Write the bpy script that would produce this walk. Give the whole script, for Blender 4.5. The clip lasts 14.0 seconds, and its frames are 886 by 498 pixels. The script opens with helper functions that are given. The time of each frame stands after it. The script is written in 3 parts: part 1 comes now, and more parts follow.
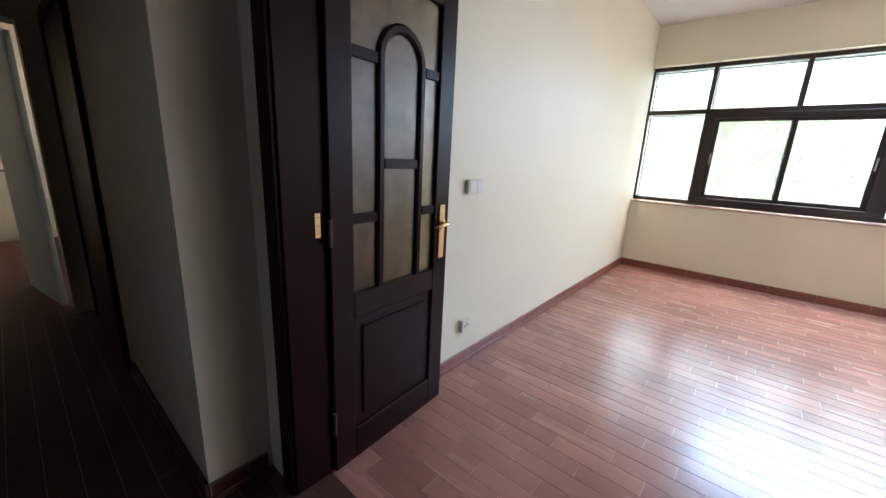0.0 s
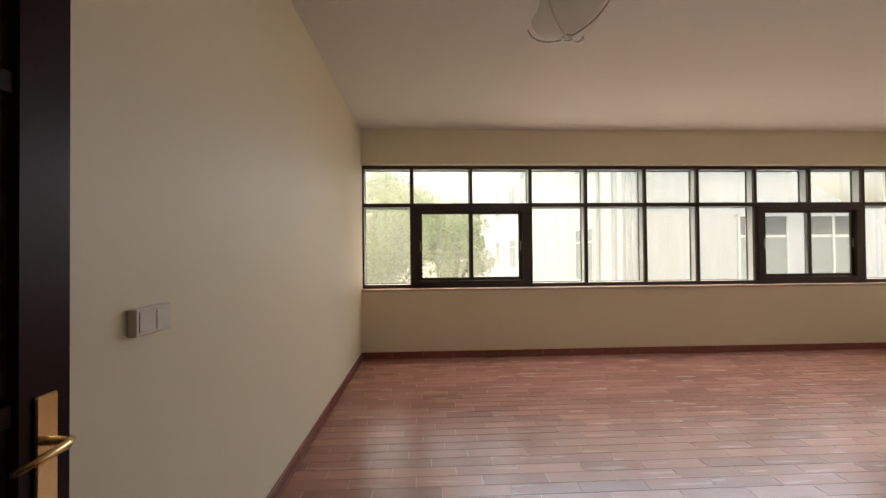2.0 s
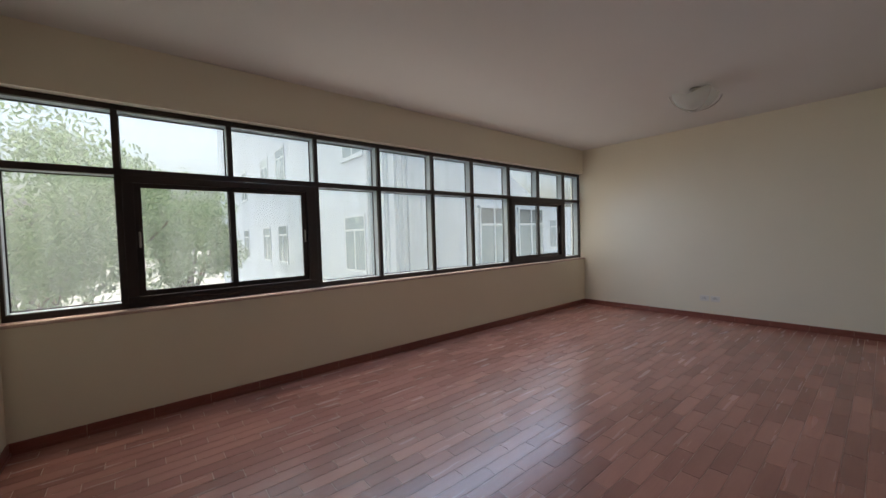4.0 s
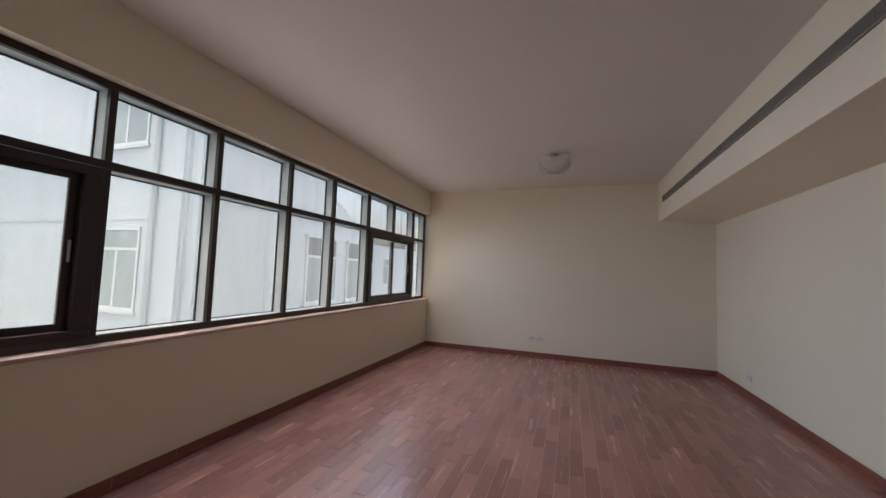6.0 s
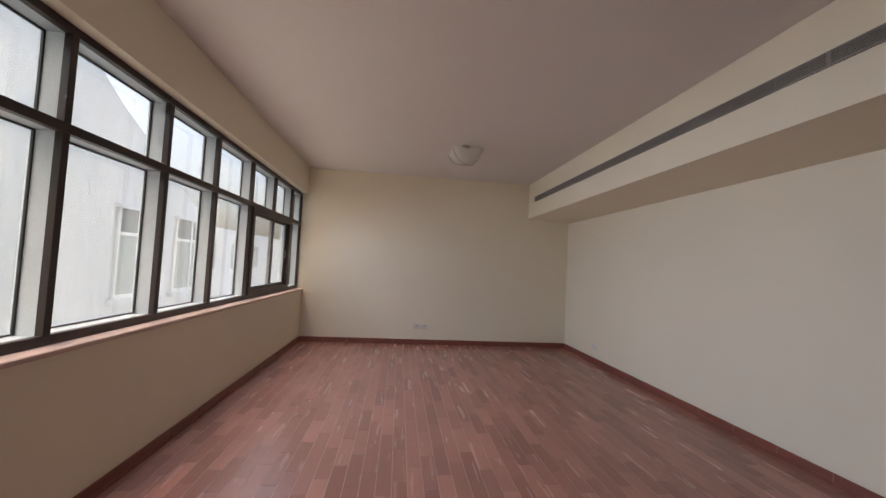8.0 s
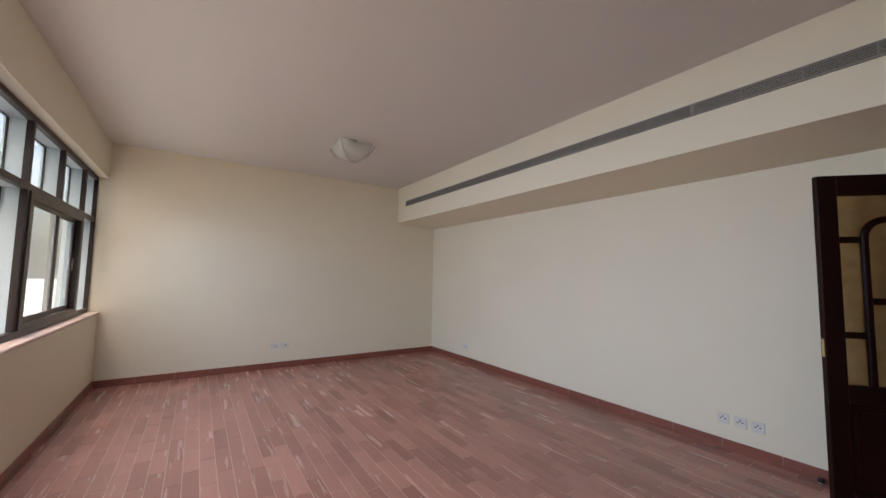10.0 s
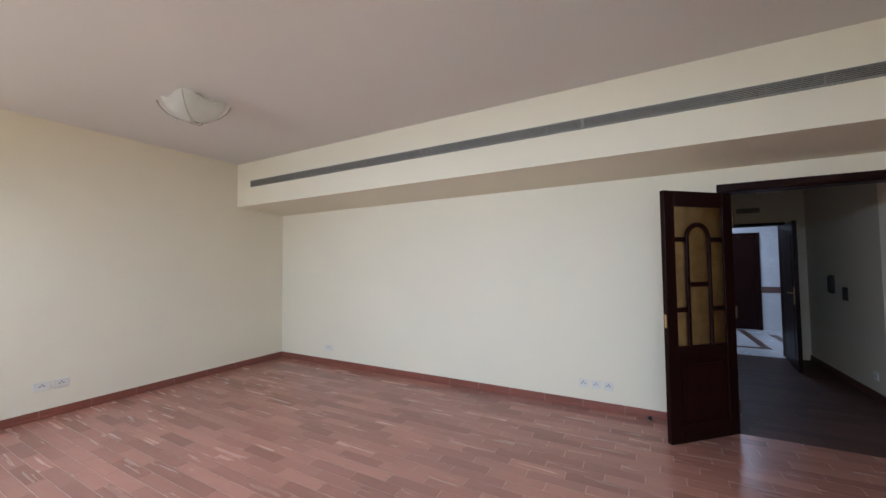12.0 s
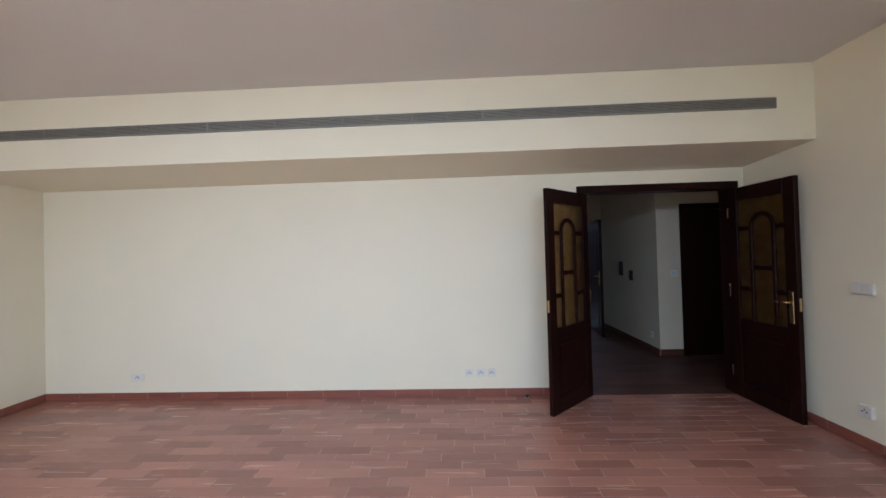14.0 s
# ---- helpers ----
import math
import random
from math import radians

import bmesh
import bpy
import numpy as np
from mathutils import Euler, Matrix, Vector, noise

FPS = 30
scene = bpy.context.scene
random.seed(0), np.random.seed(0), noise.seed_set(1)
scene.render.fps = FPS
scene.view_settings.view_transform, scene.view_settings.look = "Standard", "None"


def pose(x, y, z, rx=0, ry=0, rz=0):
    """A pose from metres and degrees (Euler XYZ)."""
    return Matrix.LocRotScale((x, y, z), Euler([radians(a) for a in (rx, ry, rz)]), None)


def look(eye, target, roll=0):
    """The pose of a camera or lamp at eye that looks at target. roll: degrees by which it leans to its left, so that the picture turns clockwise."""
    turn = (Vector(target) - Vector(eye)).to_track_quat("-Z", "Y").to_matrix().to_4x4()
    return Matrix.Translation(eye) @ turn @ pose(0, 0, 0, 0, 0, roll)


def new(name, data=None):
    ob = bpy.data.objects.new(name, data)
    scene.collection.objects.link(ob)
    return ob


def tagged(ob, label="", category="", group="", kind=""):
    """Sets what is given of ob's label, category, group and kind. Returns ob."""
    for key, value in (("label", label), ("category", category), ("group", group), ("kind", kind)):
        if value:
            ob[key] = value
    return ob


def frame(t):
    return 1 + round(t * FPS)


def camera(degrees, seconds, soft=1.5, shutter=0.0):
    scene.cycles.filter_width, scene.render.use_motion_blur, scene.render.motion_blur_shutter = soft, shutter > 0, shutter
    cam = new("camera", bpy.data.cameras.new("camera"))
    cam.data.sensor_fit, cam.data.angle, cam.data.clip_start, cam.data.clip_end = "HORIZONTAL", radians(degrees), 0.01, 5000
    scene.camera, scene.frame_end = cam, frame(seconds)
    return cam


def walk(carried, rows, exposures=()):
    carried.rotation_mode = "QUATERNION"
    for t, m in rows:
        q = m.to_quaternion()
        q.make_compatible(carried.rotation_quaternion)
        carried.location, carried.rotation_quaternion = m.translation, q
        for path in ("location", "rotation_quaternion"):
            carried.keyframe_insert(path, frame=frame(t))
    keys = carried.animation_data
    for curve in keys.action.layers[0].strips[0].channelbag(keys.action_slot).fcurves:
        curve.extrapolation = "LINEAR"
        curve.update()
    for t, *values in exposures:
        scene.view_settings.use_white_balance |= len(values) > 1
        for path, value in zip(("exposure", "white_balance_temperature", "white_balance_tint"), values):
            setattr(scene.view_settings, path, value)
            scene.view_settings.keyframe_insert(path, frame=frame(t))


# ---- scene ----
cam = camera(100.6, 14.0)
EXPOSURES = [(0, 3.6, 6300, 8), (0.5, 3.15, 6850, 11), (1, 2.65, 9400, 18), (1.5, 2.3, 10400, 19), (2, 2.1, 8900, 19), (2.5, 1.78, 7500, 17), (3, 1.6, 6800, 14),
             (5.5, 1.4, 6900, 19), (7, 1.7, 7300, 22), (8.5, 1.75, 7500, 24), (11, 2.4, 6800, 15), (14, 2.65, 6800, 14)]
PATH = [
    (0, (1.312, -0.715, 1.337), (0.066, 0.771, 0.852), 2.8),
    (0.5, (1.205, -0.528, 1.336), (0.22, 1.195, 1.09), 1.6),
    (1, (1.048, -0.402, 1.345), (0.449, 1.506, 1.316), 1.8),
    (1.5, (0.922, -0.294, 1.364), (0.757, 1.698, 1.293), -0.0),
    (2, (0.868, -0.072, 1.371), (0.951, 1.926, 1.393), -0.5),
    (2.5, (0.819, 0.157, 1.389), (1.182, 2.124, 1.387), 0.6),
    (3, (0.711, 0.387, 1.404), (1.479, 2.233, 1.384), -1.0),
    (5.5, (0.853, 1.827, 1.439), (2.593, 2.812, 1.475), 2.0),
    (6, (0.823, 2.104, 1.418), (2.706, 2.766, 1.546), 2.1),
    (6.5, (0.82, 2.388, 1.402), (2.765, 2.843, 1.518), 2.1),
    (7, (0.884, 2.605, 1.39), (2.857, 2.89, 1.546), 1.4),
    (7.5, (0.916, 2.905, 1.403), (2.909, 2.941, 1.568), 4.0),
    (8, (0.955, 3.129, 1.401), (2.94, 2.898, 1.495), 2.9),
    (8.5, (1.085, 3.356, 1.42), (3.016, 2.838, 1.499), 0.6),
    (11, (1.87, 4.024, 1.397), (3.198, 2.533, 1.509), 1.9),
    (11.5, (2.079, 4.122, 1.471), (3.162, 2.441, 1.523), 1.0),
    (12, (2.273, 4.077, 1.497), (3.236, 2.326, 1.577), -0.6),
    (12.5, (2.449, 4.02, 1.47), (3.264, 2.196, 1.558), 1.2),
    (13, (2.633, 4.043, 1.514), (3.133, 2.111, 1.645), 0.1),
    (13.5, (2.795, 4.018, 1.518), (3.092, 2.041, 1.593), 1.4),
    (14, (2.945, 3.908, 1.514), (3.03, 1.91, 1.54), -1.6),
]
walk(cam, [(t, look(e, a, r)) for t, e, a, r in PATH], EXPOSURES)

# ---- world, sun, lamps ----
world = bpy.data.worlds.new("world")
scene.world = world
world.use_nodes = True
wn = world.node_tree
sky = wn.nodes.new("ShaderNodeTexSky")
sky.sky_type, sky.sun_disc = "NISHITA", False
SUN_UP, SUN_ROUND = radians(76), radians(345)
sky.sun_elevation, sky.sun_rotation = SUN_UP, SUN_ROUND
sky.air_density, sky.dust_density, sky.ozone_density = 1.0, 10.0, 0.3
bg = wn.nodes["Background"]
bg.inputs["Strength"].default_value = 0.15
wn.links.new(sky.outputs[0], bg.inputs[0])
sun = bpy.data.lights.new("sun", "SUN")
sun.energy, sun.angle, sun.color = 0.5, radians(12), (1, 0.98, 0.95)
d = Vector((math.sin(SUN_ROUND) * math.cos(SUN_UP), math.cos(SUN_ROUND) * math.cos(SUN_UP), math.sin(SUN_UP)))
sun_ob = new("sun", sun)
sun_ob.matrix_basis = look(d * 50, (0, 0, 0))
# daylight through the strip window: light from the ground and the opposite walls, and the cooler sky that falls in from above their roofs
for watts, high, tilt, y, z, tone, wide, mid, spread in ((4.4, 1.5, -90, 4.78, 1.74, (1.0, 0.93, 0.86), 5.6, 4.6, 180), (16.0, 0.30, -48, 4.77, 2.28, (0.42, 0.66, 1.0), 5.6, 4.1, 125)):
    wl = bpy.data.lights.new("window_daylight", "AREA")
    wl.energy, wl.shape, wl.size, wl.size_y, wl.color, wl.spread = watts, "RECTANGLE", wide, high, tone, radians(spread)
    new("window_daylight", wl).matrix_basis = pose(mid, y, z, tilt, 0, 0)


# ---- materials ----
def material(name, base, rough=0.6, metal=0.0, vary=0.06, scale=3.0, fine=60.0, bump=0.05, dist=0.002, stretch=(1, 1, 1), stain=None,
             per_object=0.0, spec=0.5):
    m = bpy.data.materials.new(name)
    m.use_nodes = True
    nt = m.node_tree
    p = nt.nodes["Principled BSDF"]
    p.inputs["Roughness"].default_value, p.inputs["Metallic"].default_value = rough, metal
    p.inputs["Specular IOR Level"].default_value = spec
    co = nt.nodes.new("ShaderNodeTexCoord")
    mp = nt.nodes.new("ShaderNodeMapping")
    mp.inputs["Scale"].default_value = stretch
    nt.links.new(co.outputs["Object"], mp.inputs["Vector"])
    big = nt.nodes.new("ShaderNodeTexNoise")
    big.inputs["Scale"].default_value, big.inputs["Detail"].default_value = scale, 3
    small = nt.nodes.new("ShaderNodeTexNoise")
    small.inputs["Scale"].default_value, small.inputs["Detail"].default_value = fine, 4
    for n in (big, small):
        nt.links.new(mp.outputs[0], n.inputs["Vector"])
    add = nt.nodes.new("ShaderNodeMath")
    add.operation = "ADD"
    nt.links.new(big.outputs["Fac"], add.inputs[0])
    nt.links.new(small.outputs["Fac"], add.inputs[1])
    span = nt.nodes.new("ShaderNodeMapRange")
    span.inputs["From Min"].default_value, span.inputs["From Max"].default_value = 0.6, 1.4
    span.inputs["To Min"].default_value, span.inputs["To Max"].default_value = 1 - vary, 1 + vary
    nt.links.new(add.outputs[0], span.inputs["Value"])
    value = span.outputs[0]
    if per_object:
        info = nt.nodes.new("ShaderNodeObjectInfo")
        geo = nt.nodes.new("ShaderNodeNewGeometry")
        tot = nt.nodes.new("ShaderNodeMath")
        tot.operation = "ADD"
        nt.links.new(info.outputs["Random"], tot.inputs[0])
        nt.links.new(geo.outputs["Random Per Island"], tot.inputs[1])
        fr = nt.nodes.new("ShaderNodeMath")
        fr.operation = "FRACT"
        nt.links.new(tot.outputs[0], fr.inputs[0])
        shift = nt.nodes.new("ShaderNodeVectorMath")
        shift.operation = "SCALE"
        shift.inputs[0].default_value = (37.0, 91.0, 53.0)
        nt.links.new(fr.outputs[0], shift.inputs["Scale"])
        nt.links.new(shift.outputs[0], mp.inputs["Location"])
        r = nt.nodes.new("ShaderNodeMapRange")
        r.inputs["To Min"].default_value, r.inputs["To Max"].default_value = 1 - per_object, 1 + per_object
        nt.links.new(fr.outputs[0], r.inputs["Value"])
        mul = nt.nodes.new("ShaderNodeMath")
        mul.operation = "MULTIPLY"
        nt.links.new(value, mul.inputs[0])
        nt.links.new(r.outputs[0], mul.inputs[1])
        value = mul.outputs[0]
    mix = nt.nodes.new("ShaderNodeVectorMath")
    mix.operation = "SCALE"
    mix.inputs[0].default_value = base
    nt.links.new(value, mix.inputs["Scale"])
    nt.links.new(mix.outputs[0], p.inputs["Base Color"])
    rr = nt.nodes.new("ShaderNodeMapRange")
    rr.inputs["To Min"].default_value, rr.inputs["To Max"].default_value = max(0.02, rough - 0.08), min(1, rough + 0.08)
    nt.links.new(big.outputs["Fac"], rr.inputs["Value"])
    nt.links.new(rr.outputs[0], p.inputs["Roughness"])
    if bump:
        b = nt.nodes.new("ShaderNodeBump")
        b.inputs["Strength"].default_value, b.inputs["Distance"].default_value = bump, dist
        nt.links.new(small.outputs["Fac"], b.inputs["Height"])
        nt.links.new(b.outputs[0], p.inputs["Normal"])
    return m


def glass(name, tint, rough=0.0, bump=0.0):
    m = bpy.data.materials.new(name)
    m.use_nodes = True
    p = m.node_tree.nodes["Principled BSDF"]
    p.inputs["Base Color"].default_value = (*tint, 1)
    p.inputs["Transmission Weight"].default_value = 1
    p.inputs["Roughness"].default_value = rough
    p.inputs["IOR"].default_value = 1.45
    if bump:
        n = m.node_tree.nodes.new("ShaderNodeTexNoise")
        n.inputs["Scale"].default_value = 35
        b = m.node_tree.nodes.new("ShaderNodeBump")
        b.inputs["Strength"].default_value, b.inputs["Distance"].default_value = bump, 0.01
        m.node_tree.links.new(n.outputs["Fac"], b.inputs["Height"])
        m.node_tree.links.new(b.outputs[0], p.inputs["Normal"])
    return m


CREAM = material("cream_paint", (0.80, 0.737, 0.585), 0.55, vary=0.03, scale=1.2, fine=180, bump=0.12, dist=0.001)
# cream paint again, its colour lowered to stand for the hall's shade
SHADED_CREAM = material("shaded_cream_paint", (0.58, 0.52, 0.42), 0.6, vary=0.03, scale=1.2, fine=180, bump=0.12, dist=0.001)
CEIL = material("ceiling_paint", (0.69, 0.665, 0.635), 0.8, vary=0.025, scale=1.0, fine=150, bump=0.1, dist=0.001)
PLANK = material("floor_plank", (0.36, 0.157, 0.115), 0.25, vary=0.08, scale=1.5, fine=9, bump=0.0, stretch=(1.0, 12, 1), per_object=0.22)
# the same planks with the dim hall's shade put into the colour
SHADED_PLANK = material("shaded_floor_plank", (0.09, 0.040, 0.029), 0.5, vary=0.09, scale=2.0, fine=14, bump=0.02, dist=0.001, stretch=(1.2, 6, 1), per_object=0.2, spec=0.16)
JOINT = material("joint_filler", (0.38, 0.21, 0.16), 0.8, vary=0.1)
GROUT = material("floor_bed", (0.52, 0.33, 0.26), 0.9, vary=0.1)
SKIRT = material("skirting_wood", (0.24, 0.075, 0.052), 0.35, vary=0.18, scale=2, fine=25, stretch=(1, 1, 8), per_object=0.05)
# skirting wood copied darker, hall shade included in its colour
SHADED_SKIRT = material("shaded_skirting_wood", (0.10, 0.034, 0.024), 0.4, vary=0.18, scale=2, fine=25, stretch=(1, 1, 8), per_object=0.05)
WOOD = material("dark_wood", (0.017, 0.0042, 0.0033), 0.38, spec=0.12, vary=0.25, scale=3, fine=30, bump=0.08, stretch=(6, 6, 0.8))
FRAME = material("brown_aluminium", (0.030, 0.019, 0.016), 0.40, metal=0.1, vary=0.1, scale=4, fine=90)
FIN = material("grey_aluminium", (0.52, 0.60, 0.64), 0.45, metal=0.0, vary=0.08, scale=3, fine=80)
MARBLE = material("pinkish_sill_stone", (0.52, 0.38, 0.32), 0.35, vary=0.12, scale=6, fine=70)
BRASS = material("brass", (0.78, 0.58, 0.30), 0.28, metal=1.0, vary=0.08, bump=0.02)
BRONZE = material("dark_bronze", (0.10, 0.06, 0.035), 0.45, metal=0.6, vary=0.1, bump=0.02)
STEEL = material("brushed_nickel", (0.42, 0.40, 0.36), 0.35, metal=1.0, vary=0.08, bump=0.02)
PLASTIC = material("white_plastic", (0.72, 0.70, 0.64), 0.35, vary=0.03, bump=0.01)
WHITE = material("far_white_paint", (0.60, 0.65, 0.68), 0.6, vary=0.04)
DARK = material("dark_plastic", (0.02, 0.02, 0.02), 0.4, vary=0.1, bump=0.01)
GRILLE = material("grey_grille_paint", (0.30, 0.29, 0.26), 0.45, metal=0.3, vary=0.08)
# near-black sheet behind slats, its colour standing for the duct's shade
VOID = material("duct_shade", (0.03, 0.03, 0.03), 0.8, vary=0.1)
FACADE = material("facade_paint", (0.52, 0.58, 0.63), 0.85, vary=0.07, scale=0.5, fine=20, bump=0.1, dist=0.004)
FACADE2 = material("facade_panel", (0.47, 0.52, 0.55), 0.7, vary=0.10, scale=0.7, fine=14, stretch=(3, 3, 0.3))
GROUND = material("sand_ground", (0.33, 0.31, 0.28), 0.9, vary=0.2, scale=0.3, fine=6)
ROOF = material("dark_roof", (0.16, 0.15, 0.14), 0.8, vary=0.2)
LEAF = material("foliage", (0.14, 0.19, 0.09), 0.6, vary=0.35, scale=2, fine=12)
_nt = LEAF.node_tree
_tr = _nt.nodes.new("ShaderNodeBsdfTranslucent")
_tr.inputs["Color"].default_value = (0.36, 0.46, 0.26, 1)
_mx = _nt.nodes.new("ShaderNodeMixShader")
_mx.inputs[0].default_value = 0.45
_nt.links.new(_nt.nodes["Principled BSDF"].outputs[0], _mx.inputs[1])
_nt.links.new(_tr.outputs[0], _mx.inputs[2])
_nt.links.new(_mx.outputs[0], _nt.nodes["Material Output"].inputs["Surface"])
# glass for the gable's upper panes, recess shadow painted into its colour
DARKPANE = material("shaded_glass", (0.12, 0.15, 0.16), 0.2, vary=0.2, scale=0.5, bump=0.0)
BARK = material("bark", (0.14, 0.10, 0.07), 0.9, vary=0.25, scale=4, fine=40)
TILE = material("lobby_tile", (0.74, 0.74, 0.74), 0.25, vary=0.08, scale=3, fine=20)
BAND = material("brown_band", (0.16, 0.09, 0.07), 0.3, vary=0.15)
PANE = glass("hazed_window_glass", (0.78, 0.93, 0.955))
# uneven pale haze mixed into the glass, washing out the view outside
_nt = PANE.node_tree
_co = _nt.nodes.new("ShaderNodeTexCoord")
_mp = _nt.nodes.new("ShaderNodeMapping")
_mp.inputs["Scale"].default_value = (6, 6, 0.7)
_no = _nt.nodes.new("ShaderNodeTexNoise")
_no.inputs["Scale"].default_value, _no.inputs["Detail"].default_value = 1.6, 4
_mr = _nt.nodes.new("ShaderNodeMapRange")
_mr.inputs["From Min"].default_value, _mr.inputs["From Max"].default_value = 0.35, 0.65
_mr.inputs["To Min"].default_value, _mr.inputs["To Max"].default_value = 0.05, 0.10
_haze = _nt.nodes.new("ShaderNodeBsdfTranslucent")
_haze.inputs["Color"].default_value = (0.80, 0.90, 0.93, 1)
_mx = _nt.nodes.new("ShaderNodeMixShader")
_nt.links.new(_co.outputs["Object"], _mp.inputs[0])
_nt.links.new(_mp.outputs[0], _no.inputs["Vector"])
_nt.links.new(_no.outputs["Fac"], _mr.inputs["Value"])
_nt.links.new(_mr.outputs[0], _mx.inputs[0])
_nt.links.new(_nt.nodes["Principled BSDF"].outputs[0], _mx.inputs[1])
_nt.links.new(_haze.outputs[0], _mx.inputs[2])
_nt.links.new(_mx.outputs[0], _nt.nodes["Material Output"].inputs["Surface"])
FARPANE = material("far_glass", (0.26, 0.33, 0.34), 0.25, vary=0.2, scale=0.5, bump=0.0)
OBSCURE = glass("frosted_amber_glass", (0.42, 0.29, 0.14), 0.38, 0.08)
_nt = OBSCURE.node_tree
_co = _nt.nodes.new("ShaderNodeTexCoord")
_no = _nt.nodes.new("ShaderNodeTexNoise")
_no.inputs["Scale"].default_value, _no.inputs["Detail"].default_value = 9, 5
_ra = _nt.nodes.new("ShaderNodeValToRGB")
_ra.color_ramp.elements[0].position, _ra.color_ramp.elements[0].color = 0.35, (0.32, 0.21, 0.09, 1)
_ra.color_ramp.elements[1].position, _ra.color_ramp.elements[1].color = 0.66, (0.53, 0.38, 0.19, 1)
_nt.links.new(_co.outputs["Object"], _no.inputs["Vector"])
_nt.links.new(_no.outputs["Fac"], _ra.inputs[0])
_nt.links.new(_ra.outputs[0], _nt.nodes["Principled BSDF"].inputs["Base Color"])
BOWL = material("frosted_bowl_glass", (0.80, 0.81, 0.76), 0.3, vary=0.03, bump=0.0)
_nt = BOWL.node_tree
_tr = _nt.nodes.new("ShaderNodeBsdfTranslucent")
_tr.inputs["Color"].default_value = (0.90, 0.91, 0.86, 1)
_cl = _nt.nodes.new("ShaderNodeBsdfTransparent")
_mx = _nt.nodes.new("ShaderNodeMixShader")
_mx.inputs[0].default_value = 0.5
_m2 = _nt.nodes.new("ShaderNodeMixShader")
_m2.inputs[0].default_value = 0.5
_nt.links.new(_nt.nodes["Principled BSDF"].outputs[0], _mx.inputs[1])
_nt.links.new(_tr.outputs[0], _mx.inputs[2])
_nt.links.new(_mx.outputs[0], _m2.inputs[1])
_nt.links.new(_cl.outputs[0], _m2.inputs[2])
_nt.links.new(_m2.outputs[0], _nt.nodes["Material Output"].inputs["Surface"])


# ---- mesh helpers ----
def box(bm, x0, x1, y0, y1, z0, z1):
    v = [bm.verts.new((x, y, z)) for x in (x0, x1) for y in (y0, y1) for z in (z0, z1)]
    for f in ((0, 1, 3, 2), (4, 6, 7, 5), (0, 4, 5, 1), (2, 3, 7, 6), (0, 2, 6, 4), (1, 5, 7, 3)):
        bm.faces.new([v[i] for i in f])
    return bm


def boxes(*b):
    bm = bmesh.new()
    for q in b:
        box(bm, *q)
    return bm


def soften(bm, w=0.003, seg=1):
    bmesh.ops.bevel(bm, geom=bm.edges[:], offset=w, segments=seg, affect="EDGES", clamp_overlap=True)
    return bm


def part(name, bm, mat, parent=None, label="", smooth=False):
    me = bpy.data.meshes.new(name)
    bmesh.ops.recalc_face_normals(bm, faces=bm.faces[:])
    bm.to_mesh(me)
    bm.free()
    me.materials.append(mat)
    if smooth:
        me.shade_smooth()
    ob = new(name, me)
    ob.parent = parent
    return tagged(ob, label)


def structure(name, bm, mat, label=""):
    return tagged(part(name, bm, mat), label, kind="structure")


def lathe(bm, profile, n=32, centre=(0, 0, 0), cap=True):
    rings = []
    for r, z in profile:
        rings.append([bm.verts.new((centre[0] + r * math.cos(6.28318 * i / n), centre[1] + r * math.sin(6.28318 * i / n), centre[2] + z)) for i in range(n)])
    for a, b in zip(rings, rings[1:]):
        for i in range(n):
            bm.faces.new((a[i], a[(i + 1) % n], b[(i + 1) % n], b[i]))
    if cap:
        bm.faces.new(rings[0])
        bm.faces.new(rings[-1])
    return bm


def tube(bm, pts, r, n=8):
    pts = [Vector(p) for p in pts]
    rings = []
    for i, p in enumerate(pts):
        a = (pts[min(i + 1, len(pts) - 1)] - pts[max(i - 1, 0)]).normalized()
        u = a.orthogonal().normalized() if i == 0 else (u - a * u.dot(a)).normalized()
        w = a.cross(u)
        rr = r[i] if isinstance(r, (list, tuple)) else r
        rings.append([bm.verts.new(p + (u * math.cos(6.28318 * k / n) + w * math.sin(6.28318 * k / n)) * rr) for k in range(n)])
    for a, b in zip(rings, rings[1:]):
        for k in range(n):
            bm.faces.new((a[k], a[(k + 1) % n], b[(k + 1) % n], b[k]))
    bm.faces.new(rings[0])
    bm.faces.new(rings[-1])
    return bm


# ---- the room ----
L, D, H = 7.565, 4.772, 3.003
SILL, HEAD, TR = 0.905, 2.547, 2.014
SB, SY = 2.368, 0.785          # soffit underside and depth
DX0, DX1, DH = 0.150, 1.612, 2.105   # door opening between linings
T = 0.15

structure("ceiling", boxes((-0.2, L + 0.2, -0.2, D + 0.28, H, H + 0.2)), CEIL, "smooth matt off-white plaster ceiling")
structure("wall_west", boxes((-0.2, 0, 0.0, D + 0.28, -0.1, H)), CREAM, "cream painted plain wall")
structure("wall_east", boxes((L, L + 0.2, -T, D + 0.28, -0.1, H)), CREAM, "cream painted plain end wall")
structure("wall_south", boxes((DX1 + 0.035, L, -T, 0, -0.1, H), (0, DX1 + 0.035, -T, 0, DH + 0.035, H), (-0.07, DX0 - 0.035, -T, 0, -0.1, DH + 0.035)), CREAM,
          "cream painted wall with a double doorway")
structure("wall_north", boxes((0, L, D, D + 0.28, -0.1, SILL - 0.028), (0, L, D, D + 0.28, HEAD, H)), CREAM,
          "cream painted wall below and above a strip window")
soffit = boxes((0, L, 0, SY, SB, H - 0.002))
for v in soffit.verts:
    if v.co.y < 0.01 and v.co.z < SB + 0.01:
        v.co.z = SB - 0.048
